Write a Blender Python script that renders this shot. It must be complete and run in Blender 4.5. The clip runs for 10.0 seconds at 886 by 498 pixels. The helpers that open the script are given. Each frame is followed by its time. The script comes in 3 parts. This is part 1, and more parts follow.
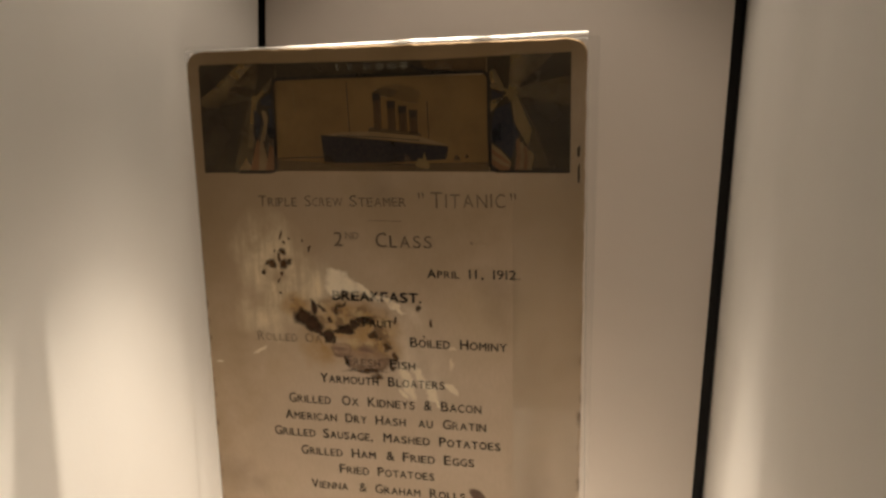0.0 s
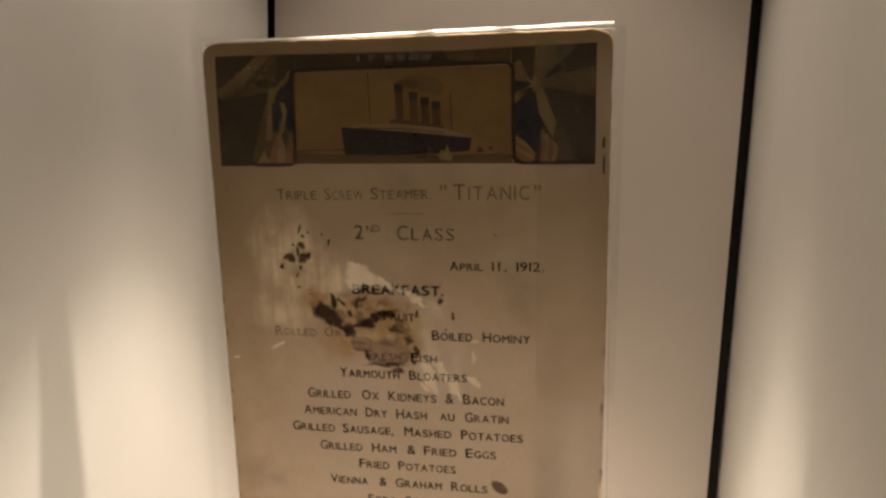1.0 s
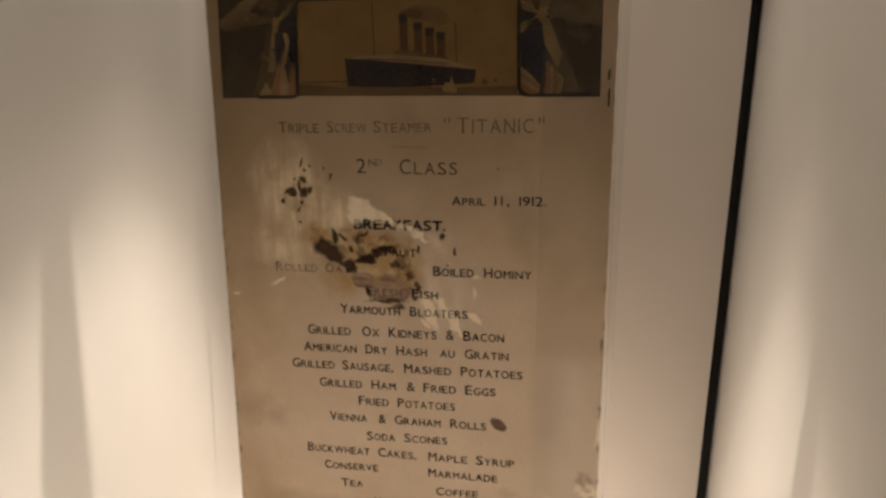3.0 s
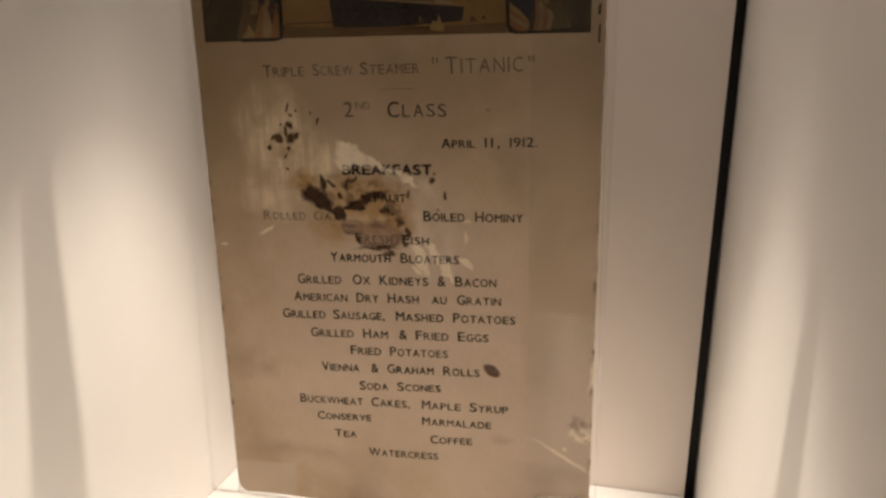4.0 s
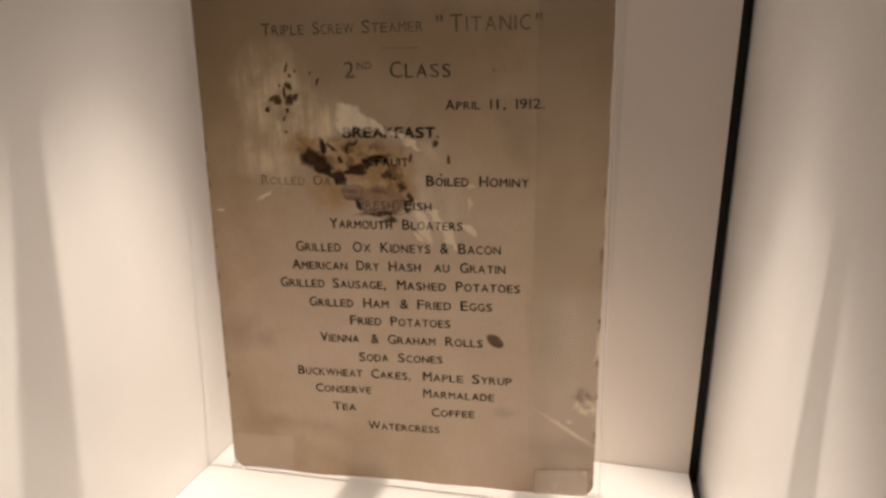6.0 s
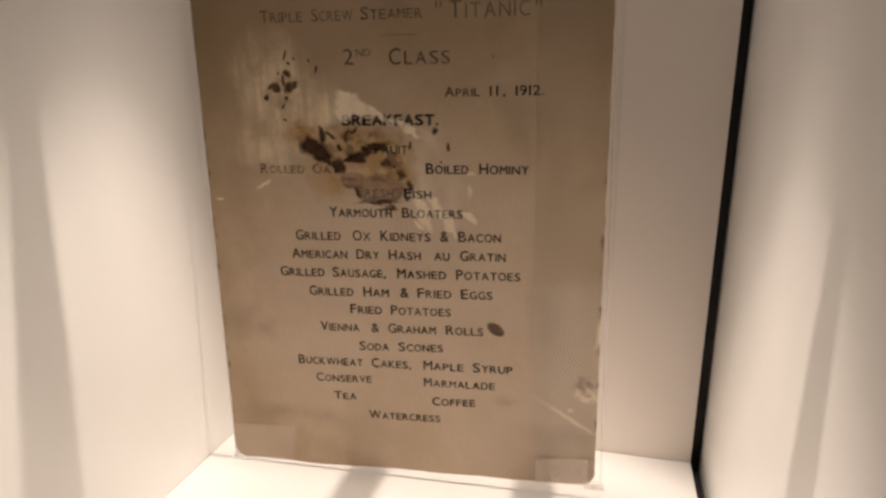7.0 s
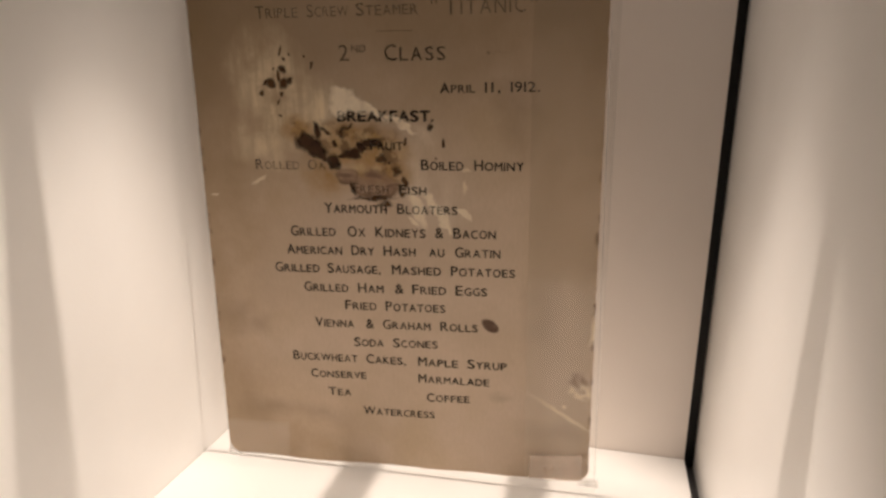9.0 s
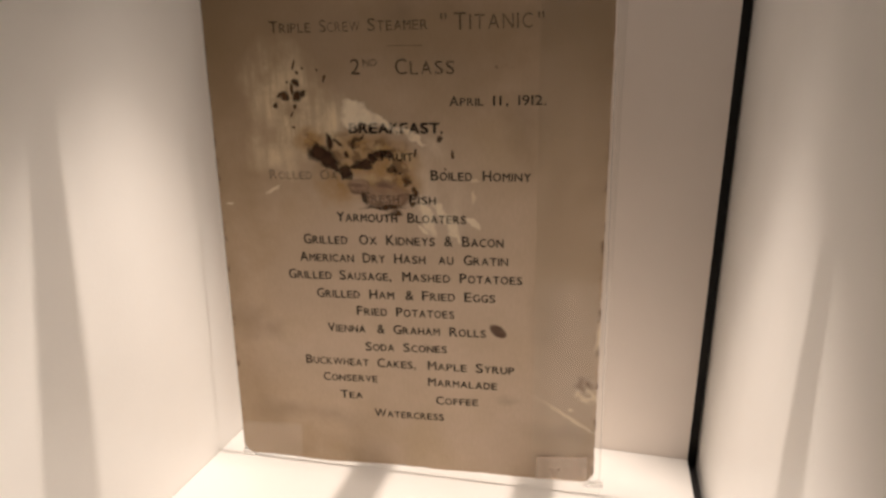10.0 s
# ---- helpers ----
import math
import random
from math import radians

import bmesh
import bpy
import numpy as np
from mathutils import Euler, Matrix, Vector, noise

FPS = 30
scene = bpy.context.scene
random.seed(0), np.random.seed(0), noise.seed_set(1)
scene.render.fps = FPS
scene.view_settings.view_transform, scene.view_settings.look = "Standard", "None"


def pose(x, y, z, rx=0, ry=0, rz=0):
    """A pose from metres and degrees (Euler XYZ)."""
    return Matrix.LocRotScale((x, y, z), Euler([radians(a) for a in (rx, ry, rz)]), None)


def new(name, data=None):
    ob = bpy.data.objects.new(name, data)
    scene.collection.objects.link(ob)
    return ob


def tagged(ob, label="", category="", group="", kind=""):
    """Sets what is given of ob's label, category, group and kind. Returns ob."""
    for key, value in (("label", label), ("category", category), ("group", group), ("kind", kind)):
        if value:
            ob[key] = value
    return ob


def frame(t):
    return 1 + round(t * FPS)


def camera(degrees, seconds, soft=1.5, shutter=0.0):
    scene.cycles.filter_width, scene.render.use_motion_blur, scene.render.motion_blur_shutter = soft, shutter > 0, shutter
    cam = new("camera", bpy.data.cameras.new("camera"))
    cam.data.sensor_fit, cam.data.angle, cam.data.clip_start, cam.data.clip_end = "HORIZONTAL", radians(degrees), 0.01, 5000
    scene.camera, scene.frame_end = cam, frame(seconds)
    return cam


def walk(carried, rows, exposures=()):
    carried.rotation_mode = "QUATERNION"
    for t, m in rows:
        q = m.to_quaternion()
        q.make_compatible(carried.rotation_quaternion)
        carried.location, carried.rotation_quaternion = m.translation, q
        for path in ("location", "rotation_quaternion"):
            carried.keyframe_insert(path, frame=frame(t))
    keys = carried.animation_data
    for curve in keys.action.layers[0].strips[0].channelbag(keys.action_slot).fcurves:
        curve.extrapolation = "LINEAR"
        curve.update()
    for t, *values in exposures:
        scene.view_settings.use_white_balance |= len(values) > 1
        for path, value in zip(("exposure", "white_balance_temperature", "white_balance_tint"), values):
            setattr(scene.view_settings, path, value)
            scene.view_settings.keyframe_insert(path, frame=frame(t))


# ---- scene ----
cam = camera(60.00, 10.0, soft=2.7)

# seconds, x, y, z, three turns in degrees
PATH = [
    (0.0, 0.12349, -0.24069, 0.15409, 81.371, -1.964, 15.753),
    (0.5, 0.11292, -0.24551, 0.14819, 81.758, -1.228, 13.813),
    (1.0, 0.11136, -0.24271, 0.15364, 80.833, -1.707, 13.995),
    (1.5, 0.11061, -0.24273, 0.14942, 80.646, -1.750, 14.657),
    (2.0, 0.11055, -0.24431, 0.14895, 80.986, -2.172, 14.348),
    (2.5, 0.10967, -0.24523, 0.14570, 80.612, -2.576, 13.954),
    (4.0, 0.10933, -0.24397, 0.13167, 77.777, -1.716, 12.571),
    (4.5, 0.10810, -0.24351, 0.12871, 77.996, -1.714, 12.426),
    (5.0, 0.10626, -0.24204, 0.12430, 77.400, -1.868, 12.355),
    (5.5, 0.10595, -0.24105, 0.12385, 77.373, -2.138, 12.079),
    (7.0, 0.10695, -0.24006, 0.12082, 77.014, -1.839, 12.312),
    (7.5, 0.10707, -0.24024, 0.12149, 76.693, -2.022, 12.181),
    (8.0, 0.10686, -0.24002, 0.12136, 76.802, -1.975, 12.203),
    (8.5, 0.10767, -0.24026, 0.12032, 76.757, -1.952, 12.226),
    (9.0, 0.10765, -0.24018, 0.12054, 76.843, -2.085, 12.155),
    (9.5, 0.10733, -0.24092, 0.12066, 76.620, -2.042, 12.029),
    (10.0, 0.10724, -0.24477, 0.12620, 76.214, -1.942, 12.503),
]
walk(cam, [(t, pose(x, y, z, a, b, c)) for t, x, y, z, a, b, c in PATH], [(0.0, 0.10, 7000, 6), (2.5, 0.12, 6900, 7), (5.0, 0.10, 6550, 10), (10.0, 0.07, 6550, 11)])

# ---- light: the dim gallery and the small downlight in the case's lid ----
LX, LY, LZ = 0.0675, -0.0570, 0.300
world = bpy.data.worlds.new("world")
scene.world = world
world.use_nodes = True
world.node_tree.nodes["Background"].inputs["Color"].default_value = (1.0, 0.86, 0.70, 1)
world.node_tree.nodes["Background"].inputs["Strength"].default_value = 0.18

# a small bright emitter, the wider reflector round it, and its spill
for energy, size, cone, blend in ((3.1, 0.0005, 46, 0.44), (2.0, 0.008, 52, 0.60), (0.26, 0.011, 96, 0.40)):
    spot = bpy.data.lights.new("downlight_lamp", "SPOT")
    spot.energy, spot.color = energy, (1.0, 0.862, 0.752)
    spot.spot_size, spot.spot_blend, spot.shadow_soft_size = radians(cone), blend, size
    new("downlight_lamp", spot).matrix_world = pose(LX, LY, LZ, -7, 0.4)


# ---- materials ----
class Nodes:
    """A small writer of node trees."""

    def __init__(self, name):
        self.mat = bpy.data.materials.new(name)
        self.mat.use_nodes = True
        self.tree = self.mat.node_tree
        self.tree.nodes.clear()
        self.out = self.tree.nodes.new("ShaderNodeOutputMaterial")
        self.coord = self.tree.nodes.new("ShaderNodeTexCoord").outputs["Object"]

    def put(self, socket, value):
        if isinstance(value, bpy.types.NodeSocket):
            self.tree.links.new(value, socket)
        elif isinstance(value, tuple) and len(value) == 3 and socket.type == "RGBA":
            socket.default_value = (*value, 1)
        else:
            socket.default_value = value

    def math(self, op, a, b=0.0, clamp=False):
        n = self.tree.nodes.new("ShaderNodeMath")
        n.operation, n.use_clamp = op, clamp
        self.put(n.inputs[0], a), self.put(n.inputs[1], b)
        return n.outputs[0]

    def noise(self, scale, detail=4.0, vec=None, rough=0.55, stretch=None):
        v = self.coord if vec is None else vec
        if stretch:
            m = self.tree.nodes.new("ShaderNodeMapping")
            m.inputs["Scale"].default_value = stretch
            self.put(m.inputs["Vector"], v)
            v = m.outputs[0]
        n = self.tree.nodes.new("ShaderNodeTexNoise")
        self.put(n.inputs["Vector"], v)
        n.inputs["Scale"].default_value, n.inputs["Detail"].default_value, n.inputs["Roughness"].default_value = scale, detail, rough
        return n.outputs["Fac"]

    def ramp(self, value, lo, hi, a=0.0, b=1.0):
        n = self.tree.nodes.new("ShaderNodeMapRange")
        n.clamp = True
        self.put(n.inputs["Value"], value)
        for key, v in (("From Min", lo), ("From Max", hi), ("To Min", a), ("To Max", b)):
            n.inputs[key].default_value = v
        return n.outputs["Result"]

    def mix(self, fac, a, b):
        n = self.tree.nodes.new("ShaderNodeMix")
        n.data_type = "RGBA"
        self.put(n.inputs["Factor"], fac)
        self.put(n.inputs[6], a), self.put(n.inputs[7], b)
        return n.outputs[2]

    def wobble(self, scale, amount, detail=3.0):
        """The place, shifted by noise, so that stains get ragged rims."""
        n = self.tree.nodes.new("ShaderNodeTexNoise")
        self.put(n.inputs["Vector"], self.coord)
        n.inputs["Scale"].default_value, n.inputs["Detail"].default_value = scale, detail
        s = self.tree.nodes.new("ShaderNodeVectorMath")
        s.operation = "MULTIPLY_ADD"
        self.put(s.inputs[0], n.outputs["Color"])
        s.inputs[1].default_value = (amount, amount, amount)
        s.inputs[2].default_value = (-amount / 2, -amount / 2, -amount / 2)
        a = self.tree.nodes.new("ShaderNodeVectorMath")
        a.operation = "ADD"
        self.put(a.inputs[0], self.coord), self.put(a.inputs[1], s.outputs[0])
        return a.outputs[0]

    def blot(self, vec, x, z, rx, rz, turn=0.0, soft=0.25):
        """An oval mark on the sheet, in millimetres: 1 inside, 0 outside."""
        m = self.tree.nodes.new("ShaderNodeMapping")
        m.vector_type = "TEXTURE"
        self.put(m.inputs["Vector"], vec)
        m.inputs["Location"].default_value = (x / 1000, 0, z / 1000)
        m.inputs["Rotation"].default_value = (0, radians(turn), 0)
        m.inputs["Scale"].default_value = (rx / 1000, 10.0, rz / 1000)
        n = self.tree.nodes.new("ShaderNodeVectorMath")
        n.operation = "LENGTH"
        self.put(n.inputs[0], m.outputs[0])
        return self.ramp(n.outputs["Value"], 1 + soft, max(0.0, 1 - soft))

    def most(self, masks):
        top = None
        for m in masks:
            top = m if top is None else self.math("MAXIMUM", top, m)
        return top

    def bump(self, height, distance, strength=1.0):
        n = self.tree.nodes.new("ShaderNodeBump")
        n.inputs["Distance"].default_value, n.inputs["Strength"].default_value = distance, strength
        self.put(n.inputs["Height"], height)
        return n.outputs[0]

    def surface(self, color, rough=0.5, metal=0.0, normal=None, alpha=None, spec=0.5, coat=0.0):
        n = self.tree.nodes.new("ShaderNodeBsdfPrincipled")
        self.put(n.inputs["Base Color"], color), self.put(n.inputs["Roughness"], rough)
        n.inputs["Metallic"].default_value, n.inputs["Specular IOR Level"].default_value = metal, spec
        n.inputs["Coat Weight"].default_value = coat
        if normal is not None:
            self.put(n.inputs["Normal"], normal)
        if alpha is not None:
            self.put(n.inputs["Alpha"], alpha)
        self.put(self.out.inputs["Surface"], n.outputs[0])
        return self.mat


def paint(name, color, rough, scale=25.0, depth=0.00006, spec=0.5):
    n = Nodes(name)
    big = n.ramp(n.noise(scale, 5), 0.3, 0.7)
    worn = tuple(v * 0.93 for v in color)
    c = n.mix(n.math("MULTIPLY", big, 0.6), color, worn)
    r = n.ramp(n.noise(60, 3), 0.3, 0.7, rough - 0.05, rough + 0.06)
    b = n.bump(n.noise(900, 3), depth, 0.5)
    return n.surface(c, r, 0.0, b, spec=spec)


PAINT = paint("cream_white_lacquer", (0.875, 0.855, 0.822), 0.34)
PANEL = paint("greige_back_panel", (0.815, 0.74, 0.675), 0.55)
DECK = paint("white_deck_lacquer", (0.70, 0.68, 0.65), 0.42)
BLACK = paint("black_shadow_gap", (0.012, 0.010, 0.009), 0.7)
GALLERY = paint("dark_gallery_paint", (0.10, 0.085, 0.07), 0.8, 3.0)
CARPET = paint("dark_gallery_floor", (0.05, 0.045, 0.04), 0.9, 8.0)
LINING = paint("grey_lid_lining", (0.52, 0.48, 0.41), 0.6)
STEEL = paint("black_lamp_enamel", (0.02, 0.02, 0.02), 0.5)

# marks of the sheet: x, z, half width, half height in millimetres, and a turn where they slant
HOLES = [(30.8, 99.4, 2.8, 2.5, 0), (33.6, 98.0, 3.4, 2.1, 38), (34.4, 102.4, 0.9, 2.2, -8), (35.7, 95.0, 1.6, 0.9, 45), (38.7, 94.4, 1.8, 2.1, 0),
         (41.6, 95.8, 1.3, 0.6, 0), (44.0, 96.5, 2.1, 1.5, 0), (46.4, 98.2, 0.9, 1.6, -20), (48.6, 99.5, 1.7, 1.2, 0), (38.6, 99.0, 0.8, 0.8, 0)]
CHAR = [(51.0, 99.2, 1.6, 0.8, 10), (36.6, 102.3, 1.5, 0.5, 35), (41.4, 101.7, 0.6, 1.3, 0), (42.9, 103.5, 1.2, 0.45, -40), (56.3, 91.7, 1.1, 1.1, 0),
        (58.1, 88.6, 0.8, 1.3, 0), (52.9, 82.8, 1.8, 0.9, 10), (57.7, 85.5, 1.3, 0.8, 0), (51.8, 95.3, 0.9, 1.1, 0), (53.8, 94.2, 0.6, 0.6, 0), (49.0, 84.2, 5.4, 0.55, -3), (43.6, 86.8, 0.5, 2.2, -14)]
FLECKS = [(58.6, 99.9, 0.45, 1.0, -14), (65.3, 103.8, 0.6, 0.85, 0), (68.7, 99.7, 0.45, 0.85, 0), (66.4, 95.6, 0.3, 0.3, 0), (22.3, 115.1, 1.3, 1.2, 30), (24.5, 116.9, 0.5, 1.2, -10),
          (25.8, 115.2, 1.0, 1.6, 30), (27.6, 115.7, 1.2, 0.8, -30), (25.7, 118.4, 0.8, 0.8, 0), (23.4, 118.8, 0.5, 0.4, 0), (19.5, 112.5, 0.6, 0.8, 0), (20.7, 115.0, 0.8, 0.5, -30)]
SPECKS = [(25.1, 112.0, 0.4, 0.8, 20), (24.1, 109.9, 0.35, 0.8, 25), (24.3, 106.3, 0.45, 0.4, 0), (25.4, 123.5, 0.3, 1.2, 6), (26.1, 121.2, 0.4, 0.6, 0), (28.1, 122.5, 0.4, 0.35, 0), (32.2, 122.2, 0.3, 0.4, 0), (33.8, 119.7, 0.35, 0.8, 15)]
# bare pale fibre where the print surface tore away
TORN = [(42.0, 111.0, 3.6, 2.7, 40), (46.6, 109.3, 4.6, 1.7, 27), (51.5, 107.3, 3.4, 1.0, 28), (57.6, 104.4, 4.6, 0.7, 35), (61.6, 82.0, 1.5, 5.6, -20), (67.0, 81.4, 1.3, 6.0, -36), (74.4, 80.5, 2.0, 0.9, 38), (69.6, 76.4, 2.2, 0.7, 34), (60.4, 78.0, 2.0, 0.8, 40), (41.0, 108.2, 2.4, 2.2, 0)]


def torn(n):
    """The torn places of the sheet: bare pale fibre with a ragged rim."""
    rag = n.wobble(260, 0.0048, 6)
    return n.most(n.blot(rag, x, z, a, b, turn, 0.22) for x, z, a, b, turn in TORN)


def card_paper():
    n = Nodes("aged_menu_card")
    rag, wide, fine = n.wobble(240, 0.0036, 5), n.wobble(90, 0.012, 4), n.wobble(520, 0.0016, 3)
    pale = torn(n)
    fibre = n.noise(1400, 3, stretch=(1.0, 1.0, 0.35))
    streak = n.noise(420, 4, stretch=(1.0, 1.0, 0.14))
    cloud = n.noise(38, 5, rough=0.6)
    # grey-tan board with brown clouding, paler and pinker in places
    c = n.mix(n.ramp(cloud, 0.36, 0.66), (0.600, 0.462, 0.338), (0.435, 0.320, 0.205))
    c = n.mix(n.ramp(n.noise(17, 3, vec=n.wobble(20, 0.02)), 0.46, 0.66, 0.0, 0.6), c, (0.600, 0.480, 0.385))
    c = n.mix(n.ramp(n.noise(26, 4, vec=n.wobble(12, 0.05)), 0.56, 0.70, 0.0, 0.55), c, (0.440, 0.325, 0.185))
    # browned rim of the sheet
    rim = n.math("SUBTRACT", 1.0, n.blot(n.wobble(60, 0.010), 55.3, 86.0, 55.2, 93.0, 0, 0.10))
    c = n.mix(n.math("MULTIPLY", rim, 0.40), c, (0.29, 0.195, 0.105))
    # darker, browner band along the top margin
    top_band = n.blot(n.wobble(70, 0.014), 55.0, 178.0, 80.0, 13.0, 0, 0.35)
    c = n.mix(n.math("MULTIPLY", top_band, 0.85), c, (0.250, 0.156, 0.066))
    # weaker light up the sheet painted in: browner upper part, paler lower field
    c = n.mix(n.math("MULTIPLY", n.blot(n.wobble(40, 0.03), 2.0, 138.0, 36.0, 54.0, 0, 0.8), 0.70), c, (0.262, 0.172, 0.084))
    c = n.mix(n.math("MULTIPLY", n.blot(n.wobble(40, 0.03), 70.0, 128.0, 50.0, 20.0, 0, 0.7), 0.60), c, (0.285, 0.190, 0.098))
    c = n.mix(n.math("MULTIPLY", n.blot(n.wobble(30, 0.03), 74.0, 56.0, 44.0, 44.0, 0, 0.7), 0.60), c, (0.665, 0.532, 0.410))
    # rubbed, paler field with upright fibre streaks round the tear
    rub = n.most([n.blot(wide, 22.5, 113.5, 9.0, 13.0, -18, 0.5), n.blot(wide, 31.0, 107.0, 9.0, 8.0, 20, 0.5), n.blot(wide, 19.0, 100.0, 6.0, 6.0, 0, 0.6)])
    rub = n.math("MULTIPLY", rub, n.math("MULTIPLY", n.ramp(streak, 0.34, 0.62, 0.30, 1.0), n.ramp(n.noise(130, 5), 0.36, 0.56, 0.25, 1.0)))
    c = n.mix(n.math("MULTIPLY", rub, 0.95), c, (0.80, 0.66, 0.45))
    bare = n.math("MULTIPLY", n.most([n.blot(wide, 63.5, 93.0, 3.6, 9.0, 10, 0.5), n.blot(rag, 64.0, 100.5, 5.0, 1.6, 50, 0.5), n.blot(wide, 66.0, 84.0, 7.0, 6.0, 30, 0.7)]), n.ramp(n.noise(190, 5, stretch=(1.0, 1.0, 0.4)), 0.36, 0.62))
    c = n.mix(n.math("MULTIPLY", bare, 0.80), c, (0.72, 0.60, 0.46))
    # ochre water stain, mottled with umber
    ochre = n.most([n.blot(rag, 46.4, 98.0, 12.5, 6.6, 12, 0.3), n.blot(rag, 51.0, 92.5, 8.5, 5.0, 10, 0.35), n.blot(rag, 29.5, 103.0, 4.0, 3.2, 0, 0.5), n.blot(wide, 36.5, 89.5, 4.5, 4.5, 0, 0.7)])
    c = n.mix(n.math("MULTIPLY", ochre, n.ramp(n.noise(230, 5), 0.30, 0.56, 0.35, 0.95)), c, (0.390, 0.232, 0.086))
    light = n.math("MULTIPLY", n.most([n.blot(rag, 41.0, 98.6, 3.2, 2.2, 20, 0.4), n.blot(rag, 46.2, 101.0, 3.4, 1.3, 0, 0.4), n.blot(rag, 47.5, 92.2, 4.2, 1.3, 0, 0.4), n.blot(rag, 55.0, 97.2, 3.0, 3.0, 0, 0.6)]), n.ramp(n.noise(300, 4), 0.40, 0.58))
    c = n.mix(n.math("MULTIPLY", light, 0.65), c, (0.60, 0.45, 0.26))
    brown = n.math("MULTIPLY", n.most([n.blot(rag, 44.0, 99.8, 11.0, 4.6, 10, 0.35), n.blot(rag, 52.0, 96.5, 6.0, 6.0, 0, 0.4), n.blot(rag, 29.8, 103.2, 3.0, 2.4, 0, 0.5)]), n.ramp(n.noise(270, 5), 0.49, 0.57))
    c = n.mix(n.math("MULTIPLY", brown, 0.80), c, (0.145, 0.076, 0.033))
    # the torn fibre, with faint shreds in it
    c = n.mix(n.math("MULTIPLY", pale, n.ramp(n.noise(330, 4, stretch=(1.0, 1.0, 0.5)), 0.28, 0.52, 0.60, 1.0)), c, (0.86, 0.74, 0.56))
    # two lilac-brown blisters with a dark rim
    blister = n.most([n.blot(rag, 50.2, 87.8, 6.6, 3.5, 3, 0.16), n.blot(rag, 42.3, 90.0, 3.1, 2.5, 0, 0.16)])
    c = n.mix(n.math("MULTIPLY", blister, n.ramp(n.noise(260, 4), 0.30, 0.56, 0.45, 0.92)), c, (0.300, 0.190, 0.125))
    c = n.mix(n.math("MULTIPLY", blister, n.ramp(n.noise(210, 4, stretch=(0.5, 1.0, 1.6)), 0.52, 0.62, 0.0, 0.8)), c, (0.165, 0.092, 0.060))
    halo = n.math("SUBTRACT", blister, n.most([n.blot(rag, 50.2, 88.2, 5.9, 2.9, 3, 0.12), n.blot(rag, 42.3, 90.2, 2.6, 2.1, 0, 0.12)]), True)
    c = n.mix(n.math("MULTIPLY", halo, 0.8), c, (0.120, 0.068, 0.036))
    # small brown spot, grey finger marks, dents
    spot = n.blot(n.wobble(300, 0.0012), 81.6, 48.4, 2.7, 1.6, 33, 0.14)
    c = n.mix(n.math("MULTIPLY", spot, n.ramp(n.noise(420, 3), 0.3, 0.65, 0.98, 0.85)), c, (0.082, 0.036, 0.020))
    smudge = n.most([n.blot(rag, 12.3, 45.0, 3.4, 2.9, 0, 0.8), n.blot(rag, 84.8, 26.2, 2.6, 1.2, 0, 0.8), n.blot(wide, 97.0, 50.0, 4.0, 9.0, 0, 0.9), n.blot(wide, 6.0, 47.0, 5.0, 4.0, 0, 0.9),
                     n.blot(wide, 30.0, 16.5, 9.0, 2.6, 0, 0.9), n.blot(wide, 14.0, 17.5, 8.0, 3.0, 0, 0.9), n.blot(wide, 103.0, 15.0, 8.0, 3.4, 0, 0.9), n.blot(wide, 88.0, 108.0, 4.0, 9.0, 0, 0.9),
                     n.blot(wide, 56.0, 137.0, 3.0, 3.0, 0, 0.9)])
    c = n.mix(n.math("MULTIPLY", smudge, 0.30), c, (0.21, 0.150, 0.100))
    worn = n.most([n.blot(rag, 106.5, 33.5, 2.8, 1.8, 0, 0.5), n.blot(rag, 108.4, 6.5, 2.2, 3.6, 0, 0.5)])
    c = n.mix(n.math("MULTIPLY", worn, n.ramp(n.noise(330, 4), 0.40, 0.60)), c, (0.20, 0.115, 0.070))
    chips = n.math("MULTIPLY", n.most([n.blot(rag, 110.6, 60.0, 0.9, 70.0, 0, 0.5), n.blot(rag, 0.0, 90.0, 0.7, 90.0, 0, 0.5)]), n.ramp(n.noise(260, 4), 0.50, 0.58))
    c = n.mix(n.math("MULTIPLY", chips, 0.8), c, (0.12, 0.070, 0.040))
    # scratches down to the pale core, lifted paper at the edge
    cut = n.most([n.blot(fine, 102.3, 22.4, 7.6, 0.55, 32, 0.6), n.math("MULTIPLY", n.blot(rag, 107.4, 29.4, 3.2, 2.8, 0, 0.3), n.ramp(n.noise(360, 4), 0.46, 0.56)), n.blot(rag, 110.2, 48.5, 0.6, 3.6, 6, 0.5),
                  n.blot(fine, 16.8, 88.6, 2.0, 0.5, -30, 0.5), n.blot(fine, 74.5, 88.0, 0.5, 1.6, 0, 0.5), n.blot(fine, 3.2, 84.0, 1.0, 0.4, -5, 0.5), n.blot(fine, 75.0, 92.6, 1.2, 0.4, 0, 0.6), n.blot(fine, 103.0, 24.8, 0.7, 0.5, 0, 0.5)])
    c = n.mix(n.math("MULTIPLY", cut, 0.80), c, (0.84, 0.72, 0.53))
    c = n.mix(n.ramp(fibre, 0.25, 0.75, 0.0, 0.12), c, (0.18, 0.135, 0.09))
    height = n.math("ADD", n.math("MULTIPLY", fibre, 0.3), n.math("SUBTRACT", n.math("MULTIPLY", n.noise(200, 5), 0.8), n.math("MULTIPLY", pale, 0.8)))
    return n.surface(c, 0.62, 0.0, n.bump(height, 0.00014, 0.7), spec=0.3)


